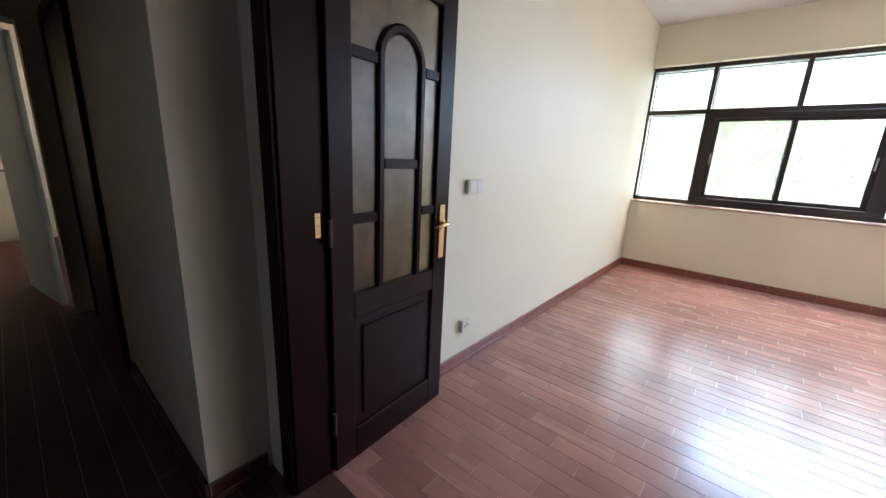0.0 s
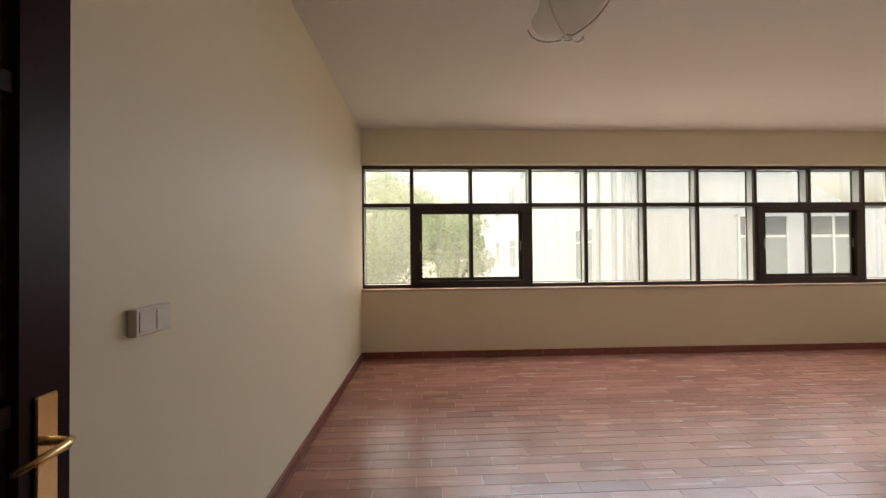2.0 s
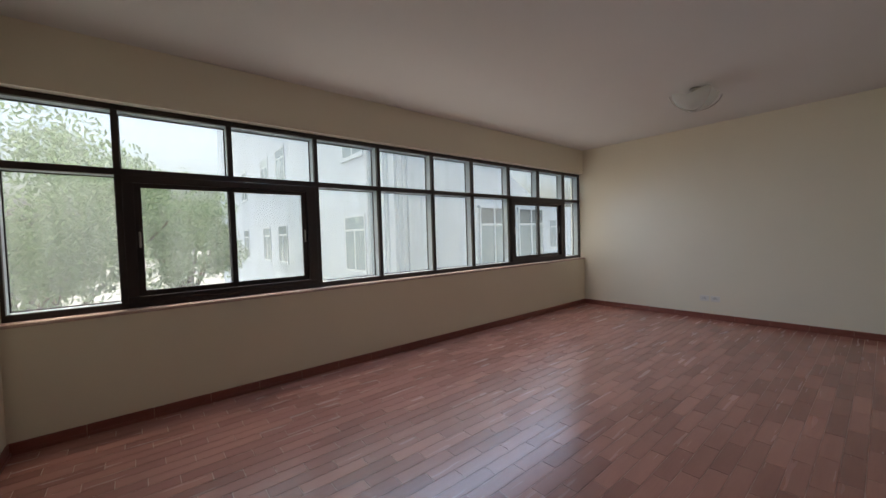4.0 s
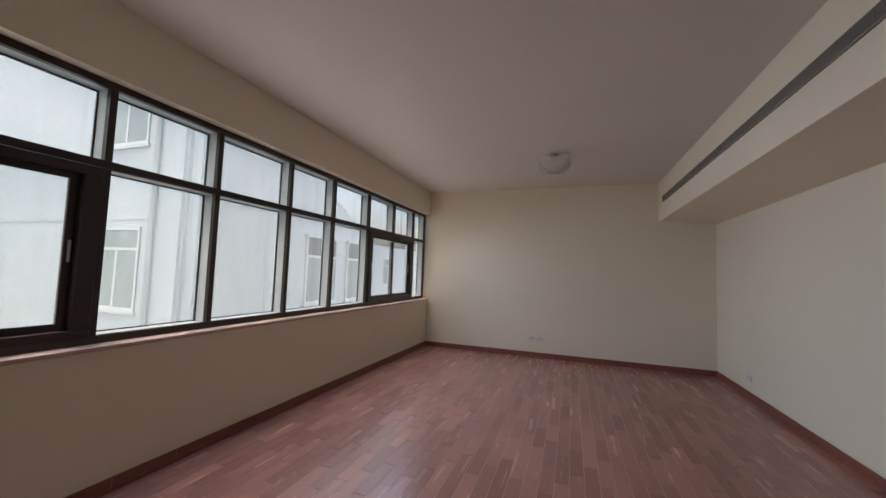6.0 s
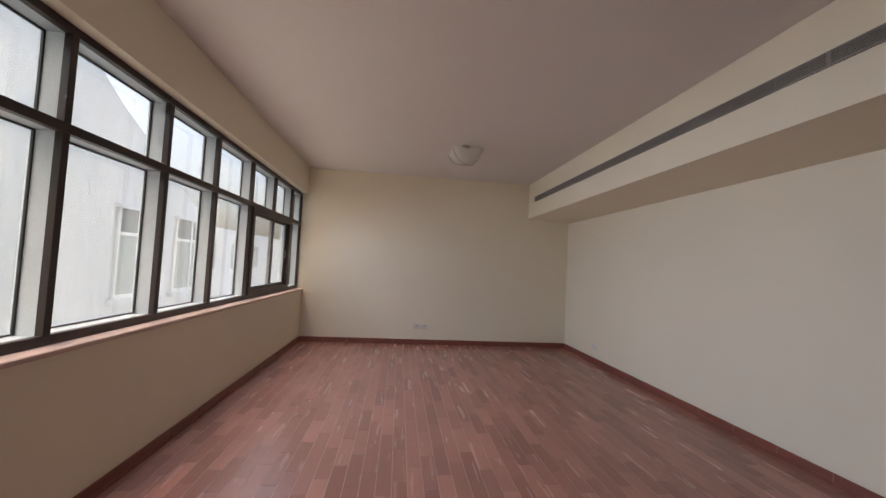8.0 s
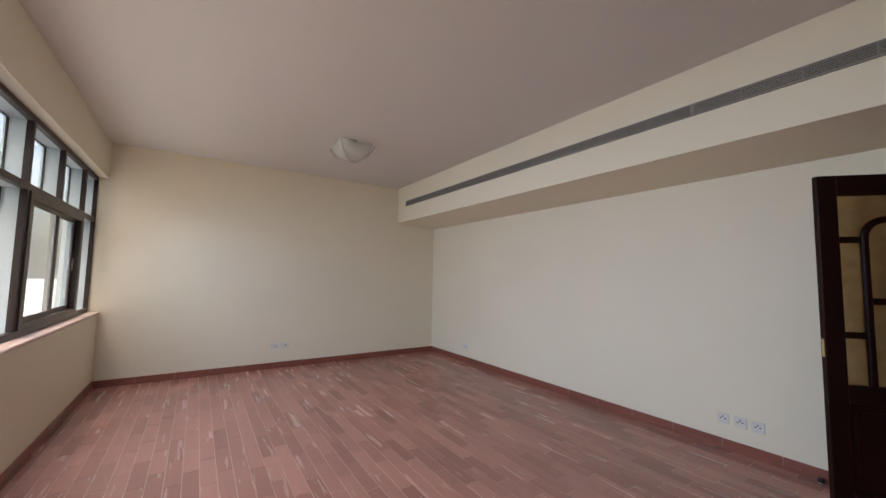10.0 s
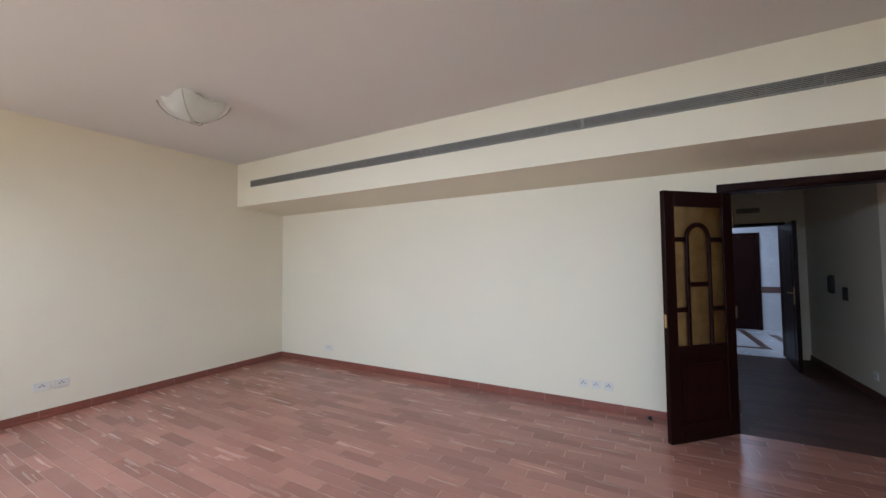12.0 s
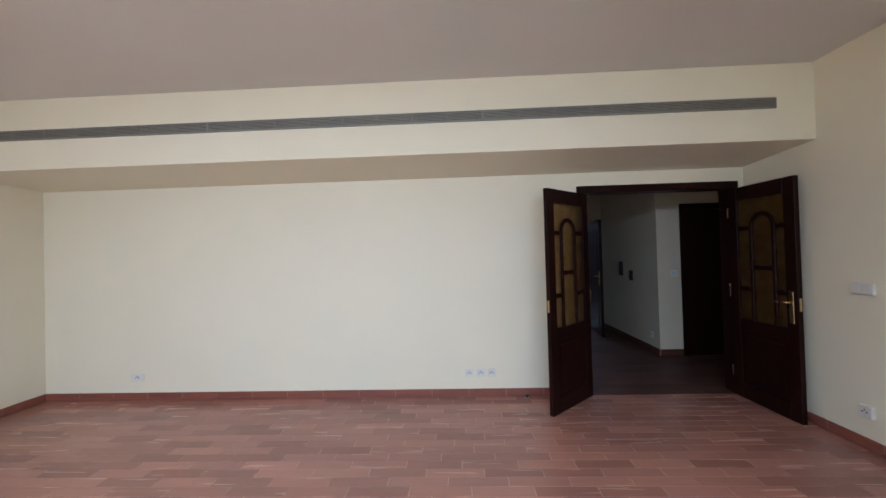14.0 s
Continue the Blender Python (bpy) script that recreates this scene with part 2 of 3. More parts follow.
structure("soffit", soffit, CREAM, "cream boxed bulkhead along the wall under the ceiling")
structure("wall_hall", boxes((-2.6, -0.07, -0.39, 0, -0.1, H)), CREAM, "cream corridor wall")

structure("floor_bed", boxes((-6, L + 0.2, -7, D + 0.28, -0.2, -0.0003)), GROUT)
structure("wall_hall_west", boxes((-2.6, 0.15, -1.6, -1.41, -0.1, H), (-0.05, 0.15, -3.4, -1.6, -0.1, H)), SHADED_CREAM, "cream hall wall with door phones")
structure("wall_hall_south", boxes((-0.05, 0.38, -3.6, -3.4, -0.1, H), (1.30, 3.2, -3.6, -3.4, -0.1, H), (0.38, 1.30, -3.6, -3.4, 2.08, H)), SHADED_CREAM, "cream hall wall round the entrance door")
structure("wall_hall_east", boxes((3.2, 3.4, -3.6, -T, -0.1, H)), SHADED_CREAM, "cream hall wall")
structure("wall_corridor_end", boxes((-2.8, -2.6, -0.52, 0, -0.1, H), (-2.8, -2.6, -3.0, -1.35, -0.1, H), (-2.8, -2.6, -1.35, -0.52, 2.08, H)), SHADED_CREAM, "cream wall round a far doorway")
structure("far_room_wall", boxes((-6.0, -5.6, 0.8, 1.0, -0.1, H), (-3.4, -2.8, 0.8, 1.0, -0.1, H), (-5.6, -3.4, 0.8, 1.0, -0.1, 0.9), (-5.6, -3.4, 0.8, 1.0, 2.3, H), (-6.0, -2.8, -3.2, -3.0, -0.1, H), (-6.2, -6.0, -3.2, 1.0, -0.1, H), (-2.8, -2.6, 0, 1.0, -0.1, H)), CREAM, "cream walls of a far bright room")
structure("hall_ceiling", boxes((-6.2, L + 0.2, -7, -0.2, H - 0.35, H + 0.2), (-6.2, -0.2, -0.2, 1.0, H - 0.35, H + 0.2)), CEIL, "smooth lower hall ceiling")
structure("lobby_wall", boxes((-1.2, 3.2, -6.4, -6.2, -0.1, H), (-1.4, -1.2, -6.4, -3.4, -0.1, H), (3.2, 3.4, -6.4, -3.6, -0.1, H), (-1.2, -0.05, -3.6, -3.4, -0.1, H)), TILE, "white tiled lobby wall")
structure("lobby_wall_band", boxes((-1.2, 0.10, -6.2, -6.19, 0.80, 0.93), (1.58, 3.2, -6.2, -6.19, 0.80, 0.93)), BAND, "brown tile band")


def floor_planks():
    rnd = random.Random(4)
    PW, PL, G = 0.1, 0.40, 0.0018
    me_by = {}
    near, far = [], bmesh.new()
    rows = int(D / PW) + 1
    for r in range(rows):
        y0, y1 = r * PW, min(D, (r + 1) * PW)
        x = -((r * 0.153) % PL)
        while x < L:
            a, b = max(0, x), min(L, x + PL)
            if b - a > 0.02:
                dz = rnd.uniform(-0.0003, 0.0003)
                if b - a > PL - 1e-4 and y1 - y0 > PW - 1e-4 and x < 3.6 and 1.0 < y0 < 4.6 and len(near) < 296:
                    near.append((a, y0, dz))
                else:
                    box(far, a + G, b - G, y0 + G, y1 - G, -0.0014, dz + 0.001)
            x += PL
    floor = structure("floor", far, PLANK, "reddish brown wooden plank floor with staggered joints")
    bm = boxes((G, PL - G, G, PW - G, -0.0014, 0.001))
    first = part("plank", bm, PLANK, floor)
    first.location = near[0]
    for p in near[1:]:
        ob = new("plank", first.data)
        ob.parent, ob.location = floor, p


def hall_floor():
    bm = bmesh.new()
    for r in range(int(3.4 / 0.1)):
        x = -2.8 - (r * 0.153) % 0.46
        while x < 3.2:
            a, b = max(-2.8, x), min(3.2, x + 0.46)
            if b - a > 0.02:
                box(bm, a + 0.0008, b - 0.0008, -3.4 + r * 0.1 + 0.0008, -3.3 + r * 0.1 - 0.0008, -0.0014, 0.001)
            x += 0.46
    structure("hall_floor", bm, SHADED_PLANK, "reddish brown wooden plank floor of the hall, shade in its colour")
    structure("far_floor", boxes((-6, -2.8, -3, 0.8, -0.0014, 0.001)), SHADED_PLANK, "brown wooden floor of the far room")
    structure("lobby_floor", boxes((-1.2, 3.2, -6.2, -3.4, -0.0014, 0.001)), TILE, "pale tile floor of the lobby")
    structure("floor_border", boxes((0.57, 1.6, -4.14, -4.02, 0.0, 0.004), (0.45, 0.57, -6.06, -4.02, 0.0, 0.004), (0.57, 1.6, -6.06, -5.95, 0.0, 0.004), (0.02, 0.14, -5.6, -4.6, 0.0, 0.004)), BAND, "dark stone border strips in the lobby floor")


def skirting():
    h, t = 0.085, 0.014
    runs = [("x", 0, L, D - t, D), ("y", 0.0, D - t, L - t, L), ("y", 0, D - t, 0, t), ("x", DX1 + 0.10, L - t, 0, t),
            ("y", -3.4, -1.41 + t, 0.15, 0.15 + t), ("x", -2.6, 0.15, -1.41, -1.41 + t), ("y", -0.39, -T - 0.02, -0.07, -0.07 + t), ("x", -1.3, -0.07, -0.39 - t, -0.39)]
    for k, a, b, c, e in runs:
        base = tagged(new("baseboard"), "reddish brown wooden skirting board along the wall", kind="structure")
        n = max(1, int((b - a) / 0.38))
        s = (b - a) / n
        q = (a, b, c + 0.0015, e - 0.0015, 0, h - 0.004) if k == "x" else (c + 0.0015, e - 0.0015, a, b, 0, h - 0.004)
        part("joint_filler", boxes(q), JOINT, base, "pale joint filler")
        for i in range(n):
            u, v = a + i * s + 0.0015, a + (i + 1) * s - 0.0015
            q = (u, v, c, e, 0, h) if k == "x" else (c, e, u, v, 0, h)
            bm = boxes(q)
            inward = k == "x" and c > D / 2 or k == "y" and c > 3.0 or (k == "x" and c < -0.3 and c > -0.5)
            tc, te = (c - 0.008, c) if inward else (e, e + 0.008)
            box(bm, *((u, v, tc, te, 0, 0.03) if k == "x" else (tc, te, u, v, 0, 0.03)))
            part("board", soften(bm, 0.003), SKIRT if min(a, c) > -0.01 and max(a, c) >= 0 and not (k == "y" and a < -0.01) else SHADED_SKIRT, base)


X = [0.0, 0.655, 1.457, 2.268, 3.034, 3.863, 4.61, 5.44, 6.23, 7.02, L]


def window():
    win = tagged(new("window_1"), "long strip window with dark brown aluminium frames and a stone sill", kind="structure")
    y0, y1, y2 = D + 0.088, D + 0.128, D + 0.228     # dark inner caps, pale deep bodies, glass line
    w = 0.021
    b0, h1 = SILL + 0.05, HEAD - 0.045
    grey = "pale grey deep aluminium body"
    part("window_frame", soften(boxes((0, L, y0, y1, SILL, b0)), 0.002), FRAME, win)
    part("window_frame", soften(boxes((0, L, y0, y1, h1, HEAD)), 0.002), FRAME, win)
    part("transom", soften(boxes((0, L, y0, y1, TR - 0.026, TR + 0.026)), 0.002), FRAME, win)
    part("frame_body", boxes((0, L, y1, y2 + 0.02, SILL, b0 - 0.004)), FIN, win, grey)
    part("frame_body", boxes((0, L, y1, y2 + 0.02, h1 + 0.004, HEAD)), FIN, win, grey)
    part("frame_body", boxes((0, L, y1, y2 + 0.02, TR - 0.022, TR + 0.022)), FIN, win, grey)
    for i, x in enumerate(X):
        a, b = (0.0, 0.022) if i == 0 else (L - 0.022, L) if i == 10 else (x - w, x + w)
        for low, high in (((b0, TR - 0.026),) if i not in (2, 8) else ()) + ((TR + 0.026, h1),):
            part("mullion", soften(boxes((a, b, y0, y1, low, high)), 0.002), FRAME, win)
            part("mullion_body", boxes((a + 0.003, b - 0.003, y1, y2 + 0.02, low - (0.004 if low == b0 else 0.0), high)), FIN, win, grey)
    spans = [(X[i], X[i + 1], TR + 0.026, h1) for i in range(10)]
    spans += [(X[i], X[i + 1], b0, TR - 0.026) for i in (0, 3, 4, 5, 6, 9)]
    for a, b, z0, z1 in spans:
        a, b, g = a + w - 0.003, b - w + 0.003, 0.009
        part("gasket", boxes((a, b, y2 - 0.012, y2, z0, z0 + g), (a, b, y2 - 0.012, y2, z1 - g, z1), (a, a + g, y2 - 0.012, y2, z0 + g, z1 - g), (b - g, b, y2 - 0.012, y2, z0 + g, z1 - g)), DARK, win)
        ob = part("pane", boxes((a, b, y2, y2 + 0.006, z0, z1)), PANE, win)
        ob.visible_shadow = False
    for a, b in ((X[1], X[3]), (X[7], X[9])):
        l, r, zb, zt = a + 0.095, b - 0.115, SILL + 0.095, TR - 0.085
        ya = y0 - 0.012
        part("sliding_frame", soften(boxes((a + w, b - w, ya, y1 + 0.03, b0, zb)), 0.003), FRAME, win)
        part("sliding_frame", soften(boxes((a + w, b - w, ya, y1 + 0.03, zt, TR - 0.026)), 0.003), FRAME, win)
        part("sliding_frame", soften(boxes((a + w, l, ya, y1 + 0.03, zb, zt)), 0.003), FRAME, win)
        part("sliding_frame", soften(boxes((r, b - w, ya, y1 + 0.03, zb, zt)), 0.003), FRAME, win)
        m = (l + r) / 2
        for k, (u, v) in enumerate(((l, m + 0.028), (m - 0.028, r))):
            ys = y0 + 0.006 + 0.028 * k
            sash = part("sash", boxes((u, v, ys, ys + 0.024, zb, zb + 0.042), (u, v, ys, ys + 0.024, zt - 0.036, zt), (u, u + 0.045, ys, ys + 0.024, zb + 0.042, zt - 0.036),
                                      (v - 0.045, v, ys, ys + 0.024, zb + 0.042, zt - 0.036)), FRAME, win)
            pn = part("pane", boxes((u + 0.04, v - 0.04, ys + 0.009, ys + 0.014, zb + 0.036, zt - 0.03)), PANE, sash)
            pn.visible_shadow = False
            xl = u + 0.014 if k == 0 else v - 0.03
            part("latch", soften(boxes((xl, xl + 0.016, ys - 0.012, ys, 1.40, 1.53)), 0.003), STEEL, sash)
    part("window_sill", soften(boxes((0, L, D - 0.02, D + 0.28, SILL - 0.028, SILL)), 0.005), MARBLE, win, "thin pinkish stone sill")


def door_leaf(name, hinge_sign, label, handles=True, W=0.728):
    """Leaf from the origin along +x, face in the xz plane; 0.74 wide, 2.1 high."""
    HH, TH = 2.09, 0.042
    y0, y1 = -TH / 2, TH / 2
    leaf = tagged(new(name), label, "door")
    z0, z1 = 0.79, HH - 0.13
    s = 0.105
    part("stile", soften(boxes((0, s, y0, y1, 0.008, HH)), 0.003), WOOD, leaf)
    part("stile", soften(boxes((W - s, W, y0, y1, 0.008, HH)), 0.003), WOOD, leaf)
    part("rail", soften(boxes((s, W - s, y0, y1, 0.008, 0.16)), 0.003), WOOD, leaf)
    part("rail", soften(boxes((s, W - s, y0, y1, 0.68, z0)), 0.003), WOOD, leaf)
    part("rail", soften(boxes((s, W - s, y0, y1, z1, HH)), 0.003), WOOD, leaf)
    panel = bmesh.new()
    box(panel, s, W - s, y0 + 0.014, y1 - 0.014, 0.16, 0.68)
    box(panel, s + 0.05, W - s - 0.05, y0 + 0.006, y1 - 0.006, 0.21, 0.63)
    part("panel", panel, WOOD, leaf)
    part("pane", boxes((s, W - s, -0.003, 0.003, z0, z1)), OBSCURE, leaf, "frosted amber glass pane")
    # glazing bars with a central arch
    c, r, b = 0.370, 0.118, 0.020
    zc = z1 - 0.27
    pts = [(c - r, z0)] + [(c - r, zc)] + [(c - r * math.cos(math.pi * k / 12), zc + r * math.sin(math.pi * k / 12)) for k in range(1, 12)] + [(c + r, zc), (c + r, z0)]
    bm = bmesh.new()
    section = ((-b, -0.010), (-0.5 * b, -0.018), (0.5 * b, -0.018), (b, -0.010), (b, 0.010), (0.5 * b, 0.018), (-0.5 * b, 0.018), (-b, 0.010))
    rings = []
    for k in range(len(pts)):
        (ax, az), (bx, bz) = pts[max(k - 1, 0)], pts[min(k + 1, len(pts) - 1)]
        ll = math.hypot(bx - ax, bz - az)
        nx, nz = -(bz - az) / ll, (bx - ax) / ll
        rings.append([bm.verts.new((pts[k][0] + nx * u, y, pts[k][1] + nz * u)) for u, y in section])
    for ra, rb in zip(rings, rings[1:]):
        for k in range(8):
            bm.faces.new((ra[k], ra[(k + 1) % 8], rb[(k + 1) % 8], rb[k]))
    bm.faces.new(rings[0])
    bm.faces.new(rings[-1])
    part("arched_bar", bm, WOOD, leaf)
    for za, xa, xb in ((zc - 0.01, s, c - r - b), (zc - 0.01, c + r + b, W - s), (1.09, s, c - r - b), (1.09, c + r + b, W - s), (1.30, c - r + b, c + r - b)):
        part("glazing_bar", soften(boxes((xa, xb, -0.014, 0.014, za - b, za + b)), 0.002), WOOD, leaf)
    part("latch_plate", boxes((W, W + 0.002, -0.010, 0.010, 0.95, 1.06)), BRASS, leaf)
    for sy in (-1, 1) if handles else ():
        ya = sy * TH / 2
        plate = part("handle_plate", soften(boxes((W - 0.078, W - 0.034, min(ya, ya + sy * 0.007), max(ya, ya + sy * 0.007), 0.84, 1.11)), 0.003), BRASS, leaf, "polished brass lock plate")
        bm = bmesh.new()
        tube(bm, [(W - 0.055, ya + sy * 0.006, 1.02), (W - 0.055, ya + sy * 0.045, 1.02), (W - 0.075, ya + sy * 0.055, 1.02), (W - 0.165, ya + sy * 0.052, 1.017)], [0.009, 0.009, 0.009, 0.006], 10)
        part("lever", bm, BRASS, plate, smooth=True)
    for z in (0.25, 1.05, 1.85):
        part("hinge", lathe(bmesh.new(), [(0.008, z - 0.05), (0.008, z + 0.05)], 12, (-0.004, hinge_sign * (TH / 2 + 0.003), 0)), BRONZE, leaf)
    return leaf


def casing():
    fr = tagged(new("door_1"), "dark stained wooden lining and casing of a double doorway", kind="structure")
    bm = boxes((DX0 - 0.035, DX0, -T, 0, 0, DH + 0.035), (DX1, DX1 + 0.035, -T, 0, 0, DH + 0.035), (DX0, DX1, -T, 0, DH, DH + 0.035))
    part("lining", bm, WOOD, fr)
    for y0, y1 in ((0.0, 0.018), (-T - 0.018, -T)):
        lx = 0.062
        part("architrave", soften(boxes((lx, DX0 - 0.01, y0, y1, 0, DH + 0.01)), 0.004), WOOD, fr)
        rx = DX1 + 0.01
        part("architrave", soften(boxes((rx, DX1 + 0.085, y0, y1, 0, DH + 0.01)), 0.004), WOOD, fr)
        part("architrave", soften(boxes((lx, DX1 + 0.085, y0, y1, DH + 0.01, DH + 0.075)), 0.004), WOOD, fr)


def jamb_hinges():
    for x, d in ((DX0, 1),):
        for z in (1.08,):
            hp = tagged(new("hinge_plate"), "brass hinge plate on the dark door lining", "hinge")
            part("plate", soften(boxes((min(x, x + d * 0.003), max(x, x + d * 0.003), -0.036, -0.014, z - 0.045, z + 0.045)), 0.0012), BRASS, hp)
            for zz in (-0.035, 0.0, 0.035):
                part("screw", lathe(bmesh.new(), [(0.004, -0.001), (0.004, 0.001)], 8), STEEL, hp).matrix_basis = pose(x + d * 0.0035, -0.025, z + zz * 0.85, 0, 90, 0)
    st = tagged(new("door_stop"), "small dark rubber door stop on the floor by the skirting", "door stop")
    part("base", lathe(bmesh.new(), [(0.021, 0.001), (0.021, 0.006), (0.012, 0.008)], 16), STEEL, st, smooth=True)
    part("rubber", lathe(bmesh.new(), [(0.017, 0.008), (0.018, 0.03), (0.013, 0.036)], 16), DARK, st, smooth=True)
    st.location = (2.28, 0.05, 0)


def ceiling_lamp(x, y):
    lamp = tagged(new("ceiling_lamp"), "frosted glass bowl ceiling lamp with nickel fittings, switched off", "ceiling lamp", "ceiling lamps of the room")
    part("canopy", lathe(bmesh.new(), [(0.055, 0), (0.06, -0.012), (0.045, -0.03), (0.018, -0.034)], 32), STEEL, lamp, smooth=True)
    part("stem", lathe(bmesh.new(), [(0.014, -0.03), (0.014, -0.10)], 16), STEEL, lamp, smooth=True)
    prof = [(0.225, -0.075), (0.215, -0.12), (0.185, -0.17), (0.13, -0.212), (0.06, -0.236), (0.0001, -0.242), (0.0001, -0.237), (0.058, -0.231), (0.126, -0.207), (0.18, -0.166), (0.209, -0.118), (0.219, -0.075)]
    bm = lathe(bmesh.new(), prof, 48, cap=False)
    for v in bm.verts:
        a = math.atan2(v.co.y, v.co.x)
        k = 0.90 * (abs(math.cos(a)) ** 5 + abs(math.sin(a)) ** 5) ** -0.2
        v.co.x, v.co.y = v.co.x * k, v.co.y * k
        v.co.z += 0.05 * math.cos(4 * a) * min(1, math.hypot(v.co.x, v.co.y) / 0.2) ** 3 * -0.4
    part("bowl", bm, BOWL, lamp, "frosted glass bowl", smooth=True)
    for k in range(4):
        a = 1.5708 * k + 0.7854
        c, s_ = math.cos(a), math.sin(a)
        pts = [(0.292, -0.080), (0.288, -0.094), (0.262, -0.140), (0.212, -0.188), (0.140, -0.226), (0.06, -0.247), (0.03, -0.250)]
        bm = tube(bmesh.new(), [(r * c * 0.97, r * s_ * 0.97, z) for r, z in pts], 0.0055)
        part("arm", bm, STEEL, lamp, smooth=True)
    part("ring", tube(bmesh.new(), [(0.035 * math.cos(0.5236 * k), 0.035 * math.sin(0.5236 * k), -0.252) for k in range(13)], 0.005), STEEL, lamp, smooth=True)
    bm = tube(bmesh.new(), [(0.04, 0.02, -0.02), (0.10, 0.05, -0.12), (0.14, 0.07, -0.225)], 0.004)
    part("stay", bm, STEEL, lamp, smooth=True)
    part("bulb", lathe(bmesh.new(), [(0.012, -0.10), (0.028, -0.12), (0.03, -0.145), (0.015, -0.17)], 16), PLASTIC, lamp, smooth=True)
    lamp.location = (x, y, H)
    return lamp


def grille():
    g = tagged(new("air_grille"), "long grey slotted air grille let into the bulkhead", "air grille")
    x0, x1, z0, z1 = 0.31, 7.24, 2.632, 2.722
    part("backing", boxes((x0, x1, SY + 0.001, SY + 0.004, z0, z1)), VOID, g)
    part("frame", soften(boxes((x0, x1, SY + 0.004, SY + 0.014, z0, z0 + 0.008), (x0, x1, SY + 0.004, SY + 0.014, z1 - 0.008, z1),
                        (x0, x0 + 0.01, SY + 0.004, SY + 0.014, z0 + 0.008, z1 - 0.008), (x1 - 0.01, x1, SY + 0.004, SY + 0.014, z0 + 0.008, z1 - 0.008)), 0.001), GRILLE, g)
    n = 6
    for i in range(n):
        z = z0 + 0.008 + (i + 0.5) * (z1 - z0 - 0.016) / n
        part("slat", boxes((x0 + 0.01, x1 - 0.01, SY + 0.004, SY + 0.011, z - 0.0032, z + 0.0032)), GRILLE, g)
    for k in range(1, 23):
        x = x0 + k * 0.3
        w = 0.012 if k in (8, 16) else 0.004
        part("joint", boxes((x - w, x + w, SY + 0.0105, SY + 0.013, z0 + 0.008, z1 - 0.008)), GRILLE, g)


def wall_plate(name, label, cat, m, w=0.085, h=0.085, inserts=(), deep=0.011):
    """A plate in the xz plane, facing +y at the wall."""
    s = tagged(new(name), label, cat)
    part("plate", soften(boxes((-w / 2, w / 2, 0, deep, -h / 2, h / 2)), 0.003), PLASTIC, s)
    for a, b, c, e, mat in inserts:
        part("insert", soften(boxes((a, b, deep - 0.0005, deep + 0.0025, c, e)), 0.001), mat, s)
    s.matrix_basis = m
    return s


def small_things():
    sock = [(-0.022, -0.008, -0.004, 0.004, DARK), (0.008, 0.022, -0.004, 0.004, DARK), (-0.004, 0.004, 0.01, 0.022, DARK)]
    wall_plate("wall_socket", "wide white plastic wall socket low on the cream wall", "socket", pose(6.50, 0, 0.25), w=0.147, inserts=sock)
    for x in (2.87, 2.75, 2.635):
        wall_plate("wall_socket", "white plastic wall socket low on the cream wall", "socket", pose(x, 0, 0.25), inserts=sock)
    for y in (2.62, 2.76):
        wall_plate("wall_socket", "white plastic wall socket low on the end wall", "socket", pose(L, y, 0.32, 0, 0, 90), w=0.12, inserts=sock)
    wall_plate("light_switch", "white plastic rocker switch beside the open door", "switch", pose(0, 1.10, 1.175, 0, 0, -90), w=0.148, h=0.082, deep=0.026, inserts=[(-0.062, -0.006, -0.03, 0.03, PLASTIC), (0.006, 0.062, -0.03, 0.03, PLASTIC)])
    wall_plate("wall_socket", "white plastic socket low beside the open door", "socket", pose(0, 1.09, 0.28, 0, 0, -90), w=0.09, deep=0.03, inserts=sock)
    ph = tagged(new("door_phone"), "dark wall door phone with a handset", "door phone")
    part("body", soften(boxes((-0.05, 0.05, 0, 0.03, -0.12, 0.12)), 0.006), DARK, ph)
    part("handset", soften(boxes((-0.045, -0.005, 0.03, 0.06, -0.11, 0.11)), 0.01), DARK, ph)
    ph.matrix_basis = pose(0.15, -2.55, 1.18, 0, 0, -90)
    pn = tagged(new("alarm_panel"), "small grey wall panel beside the door phone", "control panel")
    part("body", soften(boxes((-0.045, 0.045, 0, 0.025, -0.08, 0.08)), 0.005), FRAME, pn)
    pn.matrix_basis = pose(0.15, -2.2, 1.08, 0, 0, -90)
    wall_plate("light_switch", "small grey switch on the corridor wall", "switch", pose(-0.065, -1.41, 1.15), inserts=[(-0.03, 0.03, -0.03, 0.03, FIN)])
    wall_plate("wall_socket", "white plastic wall socket low in the hall", "socket", pose(0.15, -1.62, 0.25, 0, 0, -90), inserts=sock)


